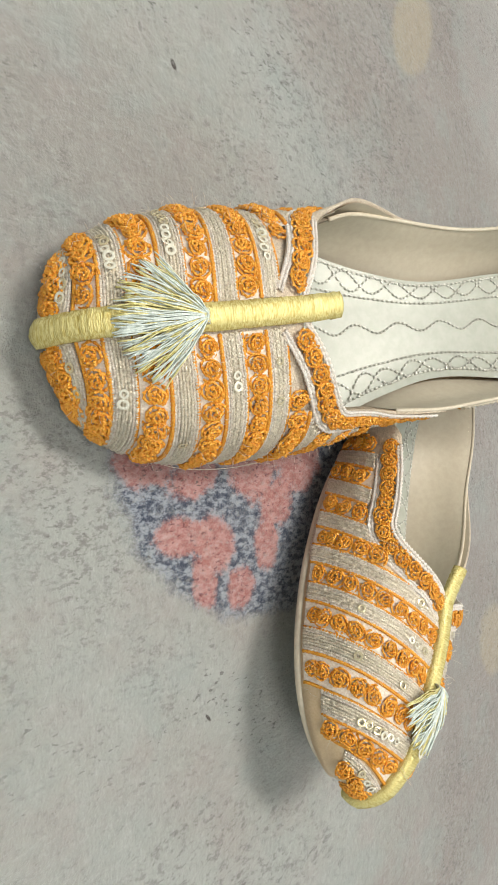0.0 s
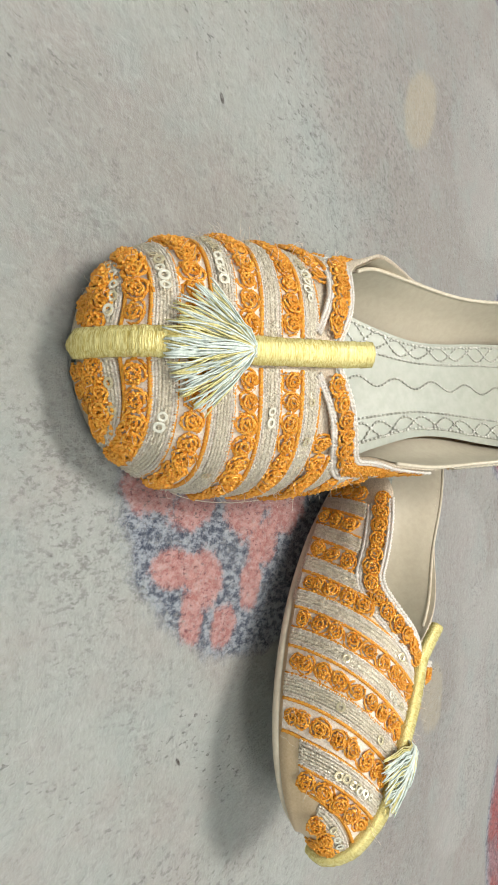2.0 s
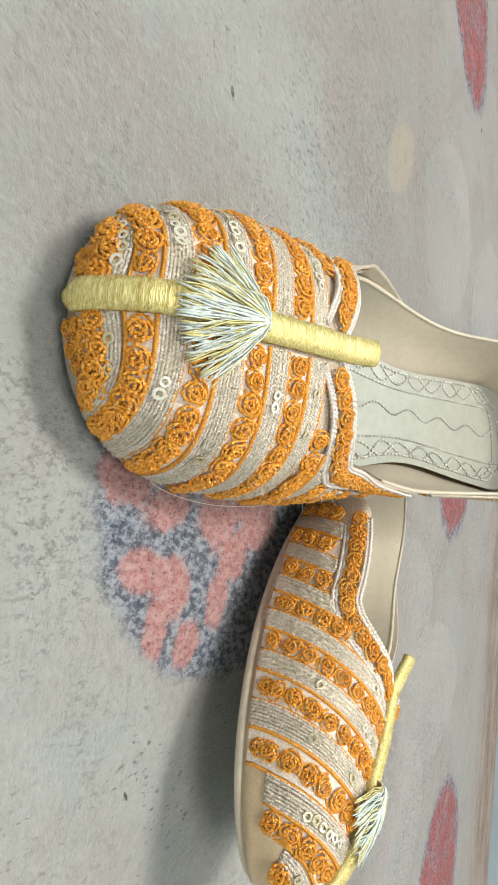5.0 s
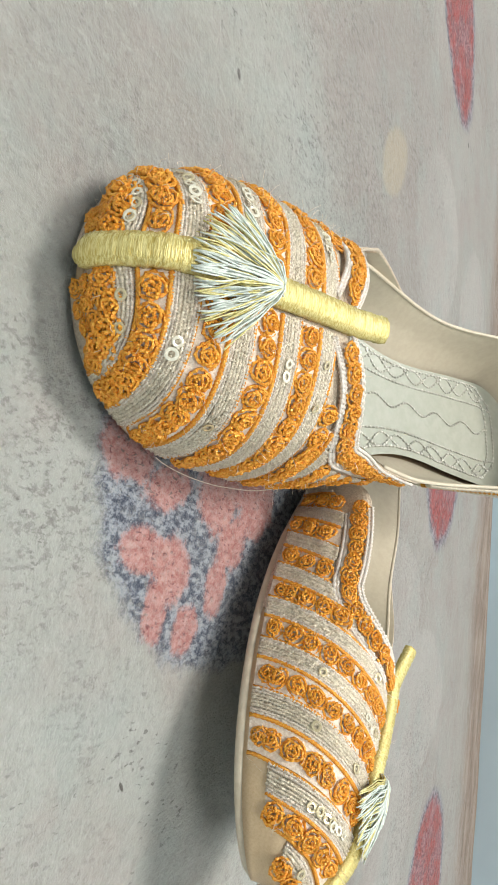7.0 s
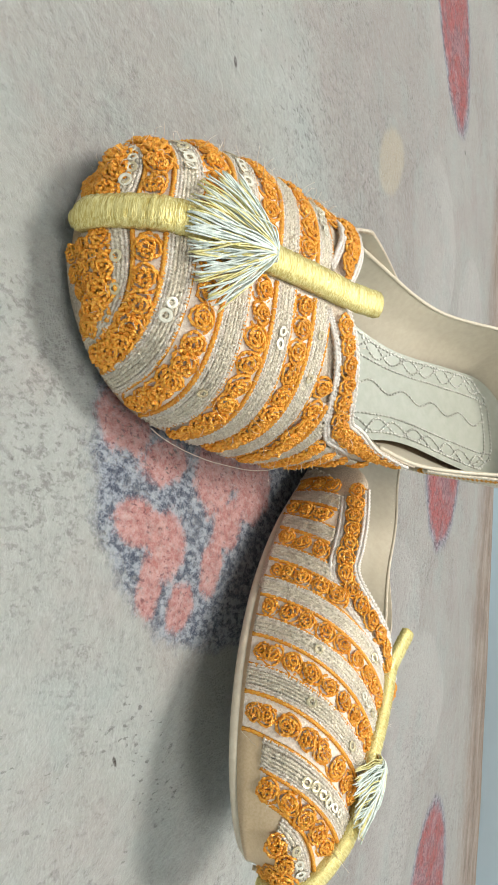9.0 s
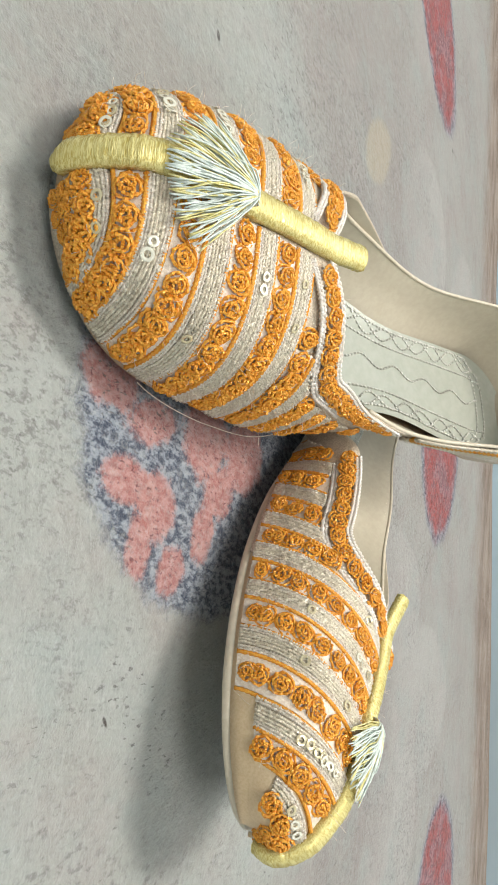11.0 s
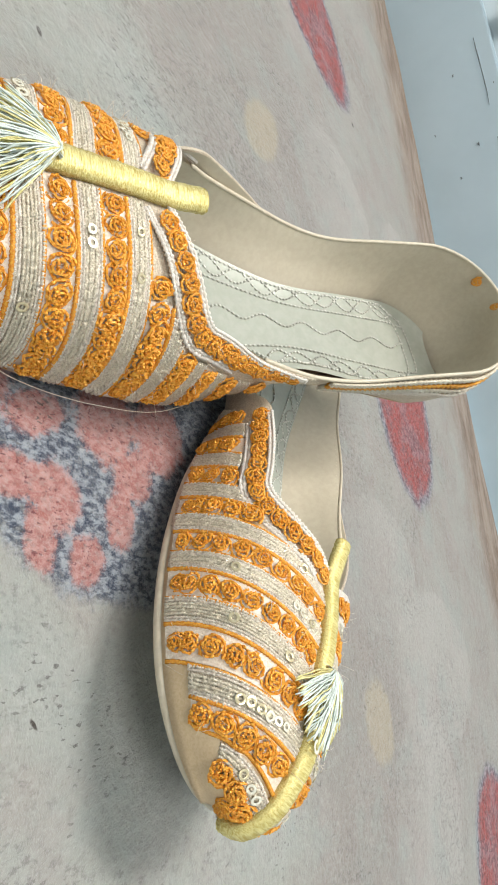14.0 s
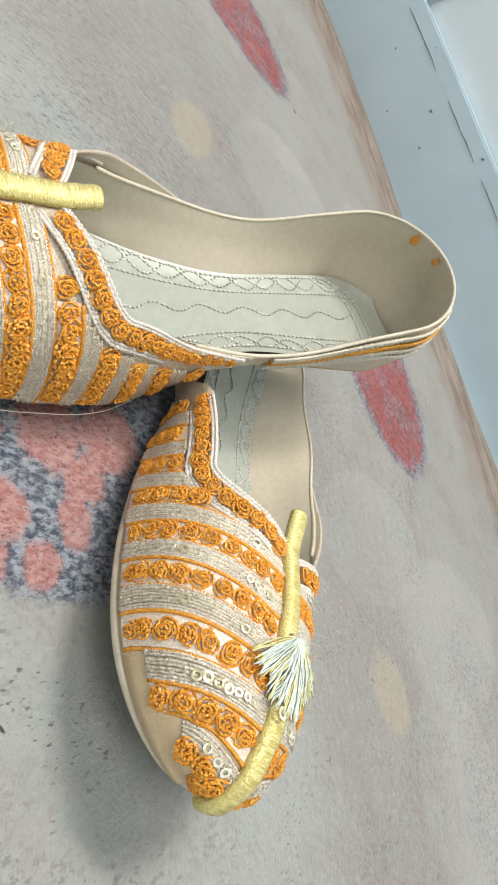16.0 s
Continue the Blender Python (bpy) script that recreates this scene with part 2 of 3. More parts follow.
def box(name, lo, hi, material, bevel=0.0):
    bm = bmesh.new()
    bmesh.ops.create_cube(bm, size=1)
    for v in bm.verts:
        v.co = Vector([(a + b) / 2 + c * (b - a) for a, b, c in zip(lo, hi, v.co)])
    if bevel:
        bmesh.ops.bevel(bm, geom=bm.edges[:], offset=bevel, segments=2, affect="EDGES")
    return part(name, bm, material, smooth=False)


def tube_data(points, radius, sides=6, closed=False, squash=1.0, up=None):
    """Vertices and faces of a tube along points; radius may be a list."""
    count = len(points)
    verts, faces = [], []
    side0 = None
    for i, p in enumerate(points):
        a = points[(i - 1) % count] if closed or i else points[i]
        b = points[(i + 1) % count] if closed or i < count - 1 else points[i]
        t = (b - a).normalized()
        if up is not None:
            ref = up[i]
        else:
            ref = side0 if side0 is not None else (Vector((0, 0, 1)) if abs(t.z) < 0.9 else Vector((1, 0, 0)))
        side = (ref - t * ref.dot(t)).normalized()
        side0 = side
        other = t.cross(side)
        r = radius[i] if isinstance(radius, list) else radius
        for k in range(sides):
            a2 = 2 * math.pi * k / sides
            verts.append(p + side * (math.cos(a2) * r * squash) + other * (math.sin(a2) * r))
    for i in range(count if closed else count - 1):
        for k in range(sides):
            j = (i + 1) % count
            faces.append((i * sides + k, i * sides + (k + 1) % sides, j * sides + (k + 1) % sides, j * sides + k))
    if not closed:
        faces.append(tuple(range(sides))[::-1])
        faces.append(tuple(range((count - 1) * sides, count * sides)))
    return verts, faces


def merge(chunks):
    verts, faces = [], []
    for v, f in chunks:
        o = len(verts)
        verts += v
        faces += [tuple(i + o for i in face) for face in f]
    return from_data(verts, faces)


def grid_faces(rows, cols, closed=False):
    return [(i * cols + j, i * cols + (j + 1) % cols, (i + 1) * cols + (j + 1) % cols, (i + 1) * cols + j)
            for i in range(rows - 1) for j in range(cols if closed else cols - 1)]


def smooth01(a):
    a = min(1.0, max(0.0, a))
    return a * a * (3 - 2 * a)


def curve_at(table, u):
    """Smooth reading of a short table of (u, value)."""
    if u <= table[0][0]:
        return table[0][1]
    if u >= table[-1][0]:
        return table[-1][1]
    for i in range(len(table) - 1):
        (a, va), (b, vb) = table[i], table[i + 1]
        if u <= b:
            break
    d = (vb - va) / (b - a)
    ma = d if i == 0 else (vb - table[i - 1][1]) / (b - table[i - 1][0])
    mb = d if i + 2 == len(table) else (table[i + 2][1] - va) / (table[i + 2][0] - a)
    t, h = (u - a) / (b - a), b - a
    return (2 * t ** 3 - 3 * t * t + 1) * va + (t ** 3 - 2 * t * t + t) * h * ma + (3 * t * t - 2 * t ** 3) * vb + (t ** 3 - t * t) * h * mb


# ---- setting ----
WALL_TURN = math.degrees(math.atan(0.15))


def room():
    tagged(box("floor", (-2.6, -3.2, -0.06), (2.2, 0.9, -0.012), M_FLOOR), "pale blue-grey painted floor", "floor", kind="structure")
    # unseen ceiling and three walls, added to close the room for bounced light
    tagged(box("ceiling", (-2.6, -3.2, 2.5), (2.2, 0.9, 2.6), M_CEIL), "unseen plain white ceiling, added to bounce light", "ceiling", kind="structure")
    for name, lo, hi in (("wall_south", (-2.6, -3.2, -0.012), (2.2, -3.1, 2.5)),
                         ("wall_west", (-2.6, -3.1, -0.012), (-2.5, 0.9, 2.5)), ("wall_east", (2.1, -3.1, -0.012), (2.2, 0.9, 2.5))):
        tagged(box(name, lo, hi, M_WALL), "unseen plain pale wall, added to bounce light", "wall", kind="structure")
    turned = pose(0, 0.555, 0, 0, 0, WALL_TURN)
    wall = box("wall_north", (-2.7, 0.012, -0.012), (2.3, 0.14, 2.5), M_WALL)
    tagged(wall, "pale blue plaster wall behind the rug", "wall", kind="structure").matrix_world = turned
    skirt = box("baseboard", (-2.5, 0.0, -0.012), (2.15, 0.012, 0.096), M_FLOOR, 0.002)
    tagged(skirt, "scuffed blue-grey painted skirting", "skirting board", kind="structure").matrix_world = turned
    # a broken hairline crack under the skirting's top
    rng = random.Random(4)
    chunks = []
    x = -0.75
    while x < -0.2:
        run = rng.uniform(0.03, 0.10)
        pts = [Vector((x + run * k / 6, -0.0002, 0.079 + rng.uniform(-0.0006, 0.0006))) for k in range(7)]
        chunks.append(tube_data(pts, [0.0002, 0.0005, 0.0006, 0.0004, 0.0006, 0.0004, 0.0002], 4))
        x += run + rng.uniform(0.005, 0.06)
    part_mesh("crack", merge(chunks), M_CHIP, skirt, "thin grey crack")
    for x, z, r in ((-0.53, 0.050, 0.0012), (-0.44, 0.060, 0.0016), (-0.41, 0.035, 0.0012), (-0.36, 0.088, 0.0016), (-0.50, 0.088, 0.0009), (-0.47, 0.018, 0.0010)):
        pts = [Vector((x + r * k * 0.9, -0.0001, z + rng.uniform(-r, r) * 0.6)) for k in range(4)]
        part_mesh("chip", merge([tube_data(pts, [r * 0.3, r * 0.7, r * 0.6, r * 0.2], 5)]), M_CHIP, skirt, "grey chip in the paint")
    # dark marks above the skirting, of unknown kind, built as small blocks
    for x, z, w, h in ((-0.565, 0.108, 0.026, 0.035), (-0.335, 0.104, 0.012, 0.014)):
        clip = box("dark_block", (x - w / 2, 0.0, z), (x + w / 2, 0.0125, z + h), M_DARK, 0.0015)
        tagged(clip, "small dark mark on the wall, built as a block", "cable clip").matrix_world = turned


def rug():
    nx, ny = 150, 110
    verts = []
    for i in range(nx + 1):
        for j in range(ny + 1):
            x = -1.1 + 2.0 * i / nx
            top = 0.545 + 0.15 * x + 0.006 * math.sin(x * 9)
            y = -0.9 + (top + 0.9) * j / ny
            z = 0.0008 * noise.noise(Vector((x * 14, y * 14, 0))) - 0.0008
            if j == ny:
                z = -0.0115
            verts.append((x, y, z))
    mesh = from_data(verts, grid_faces(nx + 1, ny + 1))
    ob = part_mesh("rug", mesh, M_RUG)
    tagged(ob, "soft grey printed fleece rug with red and blue leaf shapes", "rug")


room()
rug()

# ---- shoes ----
class Form:
    """The curved body of one shoe: u runs from toe to heel, y across, w up. near is the wider side."""

    def __init__(self, near, rise, roll, high, wide, slim, rims, flare, cup, crush=0.0, mouth=0.60, snug=0.0, splay=0.0):
        self.crush, self.mouth, self.snug, self.splay = crush, mouth, snug, splay
        self.near, self.rise, self.roll, self.high, self.wide, self.slim, self.cup = near, rise, roll, high, wide, slim, cup
        self.outline = [(0.06, 0.0355), (0.09, 0.0335), (0.122, 0.0245), (0.147, 0.0200), (0.18, 0.0228), (cup, 0.0245)]
        self.rim_high = list(zip((0.06, 0.085, 0.12, 0.155, 0.185, cup + 0.025), rims))
        self.rim_half = [(0.06, 0.0345), (0.10, 0.0345), (0.135, 0.0325 * flare), (0.165, 0.0305 * flare), (cup, 0.0295 * flare)]
        self.flare = flare
        # arc length along the crest
        self.arc = [(0.0, 0.0)]
        last = Vector((0, 0, 0.004))
        for i in range(1, 161):
            u = 0.08 * (i / 160) ** 1.8
            p = Vector((u, 0, self.crest(u)))
            self.arc.append((self.arc[-1][0] + (p - last).length, u))
            last = p

    def crest(self, u):
        a, b = min(1.0, u / 0.082), min(1.0, u / 0.014)
        return 0.004 + self.high * (0.52 * (1 - (1 - b) ** 2.5) ** 0.5 + 0.48 * (1 - (1 - a) ** 2.2))

    def broad(self, sgn):
        return self.wide if sgn == self.near else self.slim

    def half(self, u):
        if u < 0.06:
            return 0.0355 * (1 - (1 - u / 0.06) ** 2.9) ** 0.5
        return curve_at(self.outline, u)

    def u_at(self, arc):
        for (a, ua), (b, ub) in zip(self.arc, self.arc[1:]):
            if arc <= b:
                return ua + (ub - ua) * (arc - a) / (b - a)
        return self.arc[-1][1] + arc - self.arc[-1][0]

    def vamp(self, u, s):
        th = abs(s) * math.pi / 2
        y = self.half(u) * self.broad(math.copysign(1, s)) * math.sin(th) ** 0.86
        w = 0.003 + (self.crest(u) - 0.003) * max(0.0, math.cos(th)) ** 0.72
        # the toe cap stands out over the sole
        fore = 0.0032 * smooth01((w - 0.004) / 0.009) * (1 - smooth01(u / 0.032))
        return Vector((u - fore, math.copysign(y, s), w))

    def throat(self, u):
        return self.mouth * smooth01((u - 0.056) / 0.022) ** 0.7

    def loft(self, u, f, sgn):
        a = Vector((u, sgn * self.broad(sgn) * curve_at(self.outline, u), 0.003))
        high = curve_at(self.rim_high, u)
        half = curve_at(self.rim_half, u)
        if sgn == self.near:
            high *= 1 - self.crush * smooth01((u - 0.108) / 0.022)
            tight = 1 - smooth01((u - 0.095) / 0.045)
            half, high = half - self.snug * tight, high + 0.5 * self.snug * tight
        else:
            half += self.splay * smooth01((u - 0.100) / 0.055)
        b = Vector((u, sgn * half, high))
        p = a.lerp(b, f)
        p.y += sgn * 0.0025 * math.sin(math.pi * f)
        return p

    def side(self, u, f, sgn):
        a = self.vamp(u, sgn * (1 - f * (1 - self.throat(u))))
        if u < 0.062:
            return a
        return a.lerp(self.loft(u, f, sgn), smooth01((u - 0.062) / 0.05))

    def heel(self, angle, f):
        """Round the heel: angle from -90 to 90 degrees."""
        c, s = math.cos(radians(angle)), math.sin(radians(angle))
        a = Vector((self.cup + 0.0275 * c, 0.0245 * self.broad(math.copysign(1, s)) * s, 0.003))
        top = curve_at(self.rim_high, self.cup + 0.025 * c) * (1 - self.crush * smooth01((s * self.near + 1) / 2))
        b = Vector((self.cup + 0.0260 * c, (0.0295 * self.flare + self.splay * (s * self.near < 0)) * s, top))
        p = a.lerp(b, f)
        p.x += 0.0035 * c * math.sin(math.pi * f)
        p.y += 0.0030 * s * math.sin(math.pi * f)
        return p

    def columns(self, start):
        """Sampler functions of f, from one side round the heel to the other."""
        us = [start + (self.cup - start) * i / 34 for i in range(34)]
        out = [lambda f, u=u: self.side(u, f, 1) for u in us]
        out += [lambda f, a=a: self.heel(a, f) for a in range(90, -91, -9)]
        return out + [lambda f, u=u: self.side(u, f, -1) for u in us[::-1]]

    def base(self, u):
        z = curve_at(self.rise, u)
        return z, (curve_at(self.rise, u + 0.004) - curve_at(self.rise, u - 0.004)) / 0.008

    def place(self, p):
        """Bend and roll of the whole shoe as it lies."""
        r = radians(curve_at(self.roll, p.x))
        y = p.y * math.cos(r) - p.z * math.sin(r)
        w = p.y * math.sin(r) + p.z * math.cos(r)
        z, slope = self.base(p.x)
        a = math.atan(slope)
        return Vector((p.x - w * math.sin(a), y, z + w * math.cos(a)))

    def surface(self, u, s):
        """Placed point and outward normal on the vamp."""
        p = self.place(self.cover(u, s))
        e = 0.0006
        du = self.place(self.cover(u + e, s)) - self.place(self.cover(max(u - e, 0.00002), s))
        ds = self.place(self.cover(u, min(s + 0.01, 1))) - self.place(self.cover(u, max(s - 0.01, -1)))
        nrm = du.cross(ds).normalized()
        return p + nrm * (0.0014 * smooth01((u - 0.056) / 0.008)), nrm, ds.normalized()

    def cover(self, u, s):
        if u < 0.062 or abs(s) < 1e-6:
            return self.vamp(u, s)
        t = self.throat(u)
        return self.side(u, (1 - abs(s)) / (1 - t), math.copysign(1, s))

    def row(self, arc, s, lag=0.0130):
        """u of a cross row that passes the crest at arc."""
        return max(0.0005, self.u_at(arc) + lag * abs(s) ** 1.5 * max(0.55, min(1.0, arc / 0.05)))


def rosette_mesh(seed):
    """One twisted yarn wound into a loose round flower."""
    rng = random.Random(seed)
    pts, rad = [], []
    turns, steps = rng.uniform(3.0, 3.7), 84
    wide, phase, flat = rng.uniform(1.0, 1.14), rng.uniform(0, 6.28), rng.uniform(0.9, 1.0)
    for i in range(steps + 1):
        t = i / steps
        a = turns * 2 * math.pi * t + phase
        r = 0.00295 - 0.0025 * t ** 0.9 + 0.00020 * math.sin(2.6 * a + 3 * phase) + rng.uniform(-0.00013, 0.00013)
        z = 0.0004 + 0.0010 * math.sin(min(1.0, t * 1.15) * math.pi * 0.6) + rng.uniform(-0.00022, 0.00022)
        pts.append(Vector((r * wide * math.cos(a), r * flat * math.sin(a), z)))
        rad.append(0.00036 * (1.28 if i % 2 else 0.72) * rng.uniform(0.85, 1.15))
    return merge([tube_data(pts, rad, 5)])


ROSETTES = [rosette_mesh(i) for i in range(10)]
for m in ROSETTES:
    m.materials.append(M_ORANGE)


def ring_mesh():
    pts = [Vector((0.0014 * math.cos(a), 0.0014 * math.sin(a), 0)) for a in [2 * math.pi * i / 16 for i in range(16)]]
    return merge([tube_data(pts, 0.00055, 6, True, 0.25, [Vector((0, 0, 1))] * 16)])


SEQUIN, SEQUIN_GOLD = ring_mesh(), ring_mesh()
SEQUIN.materials.append(M_SEQUIN)
SEQUIN_GOLD.materials.append(M_SEQUIN_GOLD)


def set_on(ob, p, nrm, along, spin=0.0, scale=1.0):
    x = (along - nrm * along.dot(nrm)).normalized()
    m = Matrix((x, nrm.cross(x), nrm)).transposed().to_4x4()
    ob.matrix_local = Matrix.Translation(p) @ m @ pose(0, 0, 0, 0, 0, spin) @ Matrix.Scale(scale, 4)


def chain(points, normals, width, thick):
    """A chain-stitched cord: slanted beads in two files along a path."""
    chunks = []
    for side in (-1, 1):
        pts, rad, ups = [], [], []
        for i in range(len(points)):
            t = (points[min(i + 1, len(points) - 1)] - points[max(i - 1, 0)]).normalized()
            across = normals[i].cross(t)
            pts.append(points[i] + across * (side * width * 0.25) + normals[i] * thick * 0.4)
            rad.append(width * 0.27 * (1.32 if (i + (side > 0)) % 2 else 0.58))
            ups.append(normals[i])
        chunks.append(tube_data(pts, rad, 5, False, 1.0, ups))
    return chunks


def path_on(form, fn, n, lift=0.0):
    pts, nrm = [], []
    for i in range(n):
        u, s = fn(i / (n - 1))
        p, q, _ = form.surface(u, s)
        pts.append(p + q * lift)
        nrm.append(q)
    return pts, nrm


def shoe(matrix, form, label, near, tassel, strap_long, bare, seed):
    tassel_lean, tassel_spread, tassel_long, loose_lo, loose_hi = tassel
    rng = random.Random(seed)
    thing = new("slipper")
    tagged(thing, label, "shoe", "pair of slippers")
    thing.matrix_world = matrix

    # base fabric of the toe
    nu, ns = 46, 49
    verts, faces = [], []
    us = [0.0003 + 0.0695 * (i / (nu - 1)) ** 1.7 for i in range(nu)]
    for u in us:
        for j in range(ns):
            s = -1 + 2 * j / (ns - 1)
            t = form.throat(u)
            s2 = math.copysign(t + (1 - t) * abs(s), s) if u > 0.056 else s
            verts.append(form.place(form.cover(u, s2)))
    faces = [f for f in grid_faces(nu, ns) if not (us[f[0] // ns] > 0.056 and f[0] % ns in (ns // 2 - 1, ns // 2))]
    upper = part_mesh("vamp", from_data(verts, faces), M_FABRIC if bare else M_RIBBON, thing, "beige gold base fabric" if bare else "silver grey woven base fabric")
    sol = upper.modifiers.new("cloth", "SOLIDIFY")
    sol.thickness, sol.offset = 0.0012, 1

    wing_from = 0.114 if bare else 0.104
    # wings of the toe piece that run back along the sides
    for sgn in (1, -1):
        verts = []
        n1, n2 = 20, 9
        for i in range(n1):
            u = 0.062 + 0.073 * i / (n1 - 1)
            low = smooth01((u - wing_from) / 0.030) * 0.97
            flap = math.sin(math.pi * min(1.0, max(0.0, (u - 0.066) / 0.064))) if sgn != near else 0.0
            for j in range(n2):
                f = low + (1 - low) * j / (n2 - 1)
                p = form.side(u, f, sgn)
                p.y += sgn * (0.0007 + (0.0008 if bare else 0.0022) * flap * f ** 3)
                p.z += (0.0026 if bare else 0.0052) * flap * f ** 3
                verts.append(form.place(p))
        wing = part_mesh("wing", from_data(verts, grid_faces(n1, n2)), M_RIBBON, thing, "silver grey woven base fabric")
        sol = wing.modifiers.new("cloth", "SOLIDIFY")
        sol.thickness, sol.offset = 0.0009, 0
        if sgn != near:
            verts = [v.copy() for v in verts]
            inside = form.place(Vector((0.09, 0, 0.02)))
            verts = [v + (Vector((v.x, inside.y, v.z)) - v).normalized() * 0.0011 for v in verts]
            part_mesh("wing_lining", from_data(verts, grid_faces(n1, n2)), M_LINING, wing, "cream lining of the lifted edge")

    # side walls and heel cup: outside cloth and inside lining
    cols = form.columns(0.062)
    for name, mat, inset, words in (("quarter", M_RIBBON, 0.0, "silver grey side and heel cloth"), ("lining", M_LINING, 0.0016, "smooth cream lining")):
        verts = []
        nf = 9
        for col in cols:
            for j in range(nf):
                f = j / (nf - 1)
                p = col(f)
                c = Vector((min(max(p.x, 0.07), 0.205), 0, p.z))
                d = (c - p)
                p = p + d.normalized() * inset * (1 - 0.8 * f ** 6)
                verts.append(form.place(p))
        part_mesh(name, from_data(verts, grid_faces(len(cols), nf)), mat, thing, words)
    # rim binding
    skip = (13, 6) if near > 0 else (6, 12)
    pts = [form.place(col(1.0) + Vector((0, 0, 0.0001))) for col in cols[skip[0]:len(cols) - skip[1]]]
    part_mesh("rim_binding", merge([tube_data(pts, 0.00072, 7)]), M_WELT, thing, "cream rolled edge binding")

    # braid along the outside of the heel, and two bits of orange thread left inside the cup
    mid = form.place(Vector((form.cup - 0.01, 0, 0.02)))
    for level, thread in ((0.86, M_OLIVE),) if bare else ((0.90, M_OLIVE), (0.79, M_ORANGE), (0.68, M_OLIVE), (0.57, M_SILVER)):
        pts = [form.place(col(level)) for col in cols[20:-20]]
        nrm = [(p - Vector((min(p.x, mid.x), mid.y, p.z))).normalized() for p in pts]
        dense, dn = [], []
        for i in range(len(pts) - 1):
            for k in range(4):
                dense.append(pts[i].lerp(pts[i + 1], k / 4) + nrm[i] * 0.0006)
                dn.append(nrm[i].lerp(nrm[i + 1], k / 4).normalized())
        part_mesh("heel_braid", merge(chain(dense, dn, 0.0030, 0.0007)), thread, thing, "braid round the outside of the heel")
    for angle, size in ((30, 0.72), (4, 0.55)):
        p = form.heel(-angle * near, 0.91)
        q = (Vector((form.cup - 0.02, 0, p.z)) - p).normalized()
        ob = new("rosette", ROSETTES[2])
        ob.parent = thing
        set_on(ob, form.place(p + q * 0.0019), q, Vector((0, 0, 1)), 0, size)

    # sole and welt
    edge = []
    for sgn in (1, -1):
        side = [Vector((u + 0.0020 * (1 - smooth01(u / 0.03)), sgn * form.broad(sgn) * form.half(u), 0)) for u in [0.0002 + (form.cup - 0.0002) * (i / 60) ** 1.8 for i in range(61)]]
        edge.append(side)
    heel = [Vector((form.cup + 0.0275 * math.cos(radians(a)), 0.0245 * form.broad(math.copysign(1, a)) * math.sin(radians(a)), 0)) for a in range(81, -82, -9)]
    loop = edge[0] + heel + edge[1][::-1]
    verts = []
    levels = ((0.0003, 0.0032), (0.0008, 0.0026), (0.0008, 0.0013), (0.0002, 0.0006))
    for grow, w in levels:
        for i, p in enumerate(loop):
            a, b = loop[i - 1], loop[(i + 1) % len(loop)]
            t = (b - a)
            out = Vector((t.y, -t.x, 0)).normalized() if t.length > 1e-9 else Vector((-1, 0, 0))
            if out.dot(p - Vector((min(max(p.x, 0.04), 0.21), 0, 0))) < 0:
                out = -out
            q = p + out * (grow - 0.0004 if bare else grow - 0.0015)
            verts.append(form.place(Vector((q.x, q.y, w))))
    n = len(loop)
    faces = grid_faces(len(levels), n, True)
    # underside as strips between the two sides
    o = (len(levels) - 1) * n
    for top in (0, o):
        for i in range(n // 2 - 1):
            faces.append((top + i, top + i + 1, top + n - 2 - i, top + n - 1 - i))
    part_mesh("sole", from_data(verts, faces), M_WELT if bare else M_TAN, thing, "thin cream sole edge" if bare else "thin tan sole edge")

    def inner(u):
        return (form.half(u) if u < form.cup else 0.0245 * math.sqrt(max(0.0, 1 - ((u - form.cup) / 0.0275) ** 2))) - 0.0027

    # insole
    verts = []
    rows, colsn = 40, 13
    for i in range(rows):
        u = 0.040 + (form.cup - 0.0165) * i / (rows - 1)
        h = max(inner(u) + 0.0012, 0.004)
        for j in range(colsn):
            b = -1 + 2 * j / (colsn - 1)
            verts.append(form.place(Vector((u, b * h * form.broad(math.copysign(1, b)), 0.0052 + 0.0016 * b ** 4))))
    insole = part_mesh("insole", from_data(verts, grid_faces(rows, colsn)), M_INSOLE, thing, "pearly pale insole with silver stitched pattern")

    def stitch_line(fn, count):
        pts = [fn(i / count) for i in range(count + 1)]
        chunks = []
        for a, b in zip(pts, pts[1:]):
            a2, b2 = a.lerp(b, 0.12), a.lerp(b, 0.80)
            q = [form.place(Vector((p.x, p.y, 0.0052 + 0.0016 * (p.y / max(inner(p.x) + 0.001, 0.004)) ** 4 + 0.00025))) for p in (a2, (a2 + b2) / 2, b2)]
            chunks.append(tube_data(q, [0.00030, 0.00056, 0.00030], 5))
        part_mesh("stitching", merge(chunks), M_STITCH, insole, "silver stitches")

    for sgn in (1, -1):
        stitch_line(lambda t: Vector((0.060 + (form.cup - 0.049) * t, sgn * (inner(0.060 + (form.cup - 0.049) * t) - 0.001) * (1 - 0.25 * smooth01((t - 0.9) / 0.1)), 0)), 78)
        stitch_line(lambda t: Vector((0.060 + (form.cup - 0.049) * t, sgn * (inner(0.060 + (form.cup - 0.049) * t) * 0.62 - 0.001), 0)), 78)
        stitch_line(lambda t: Vector((0.060 + ((form.cup - 0.049) - 0.005) * t, sgn * (inner(0.060 + ((form.cup - 0.049) - 0.005) * t) * (0.81 + 0.16 * math.sin(t * 44))), 0)), 96)
        stitch_line(lambda t: Vector((0.060 + (form.cup - 0.054) * t, sgn * (inner(0.060 + (form.cup - 0.054) * t) * (0.81 - 0.14 * math.sin(t * 44 + 0.6))), 0)), 96)
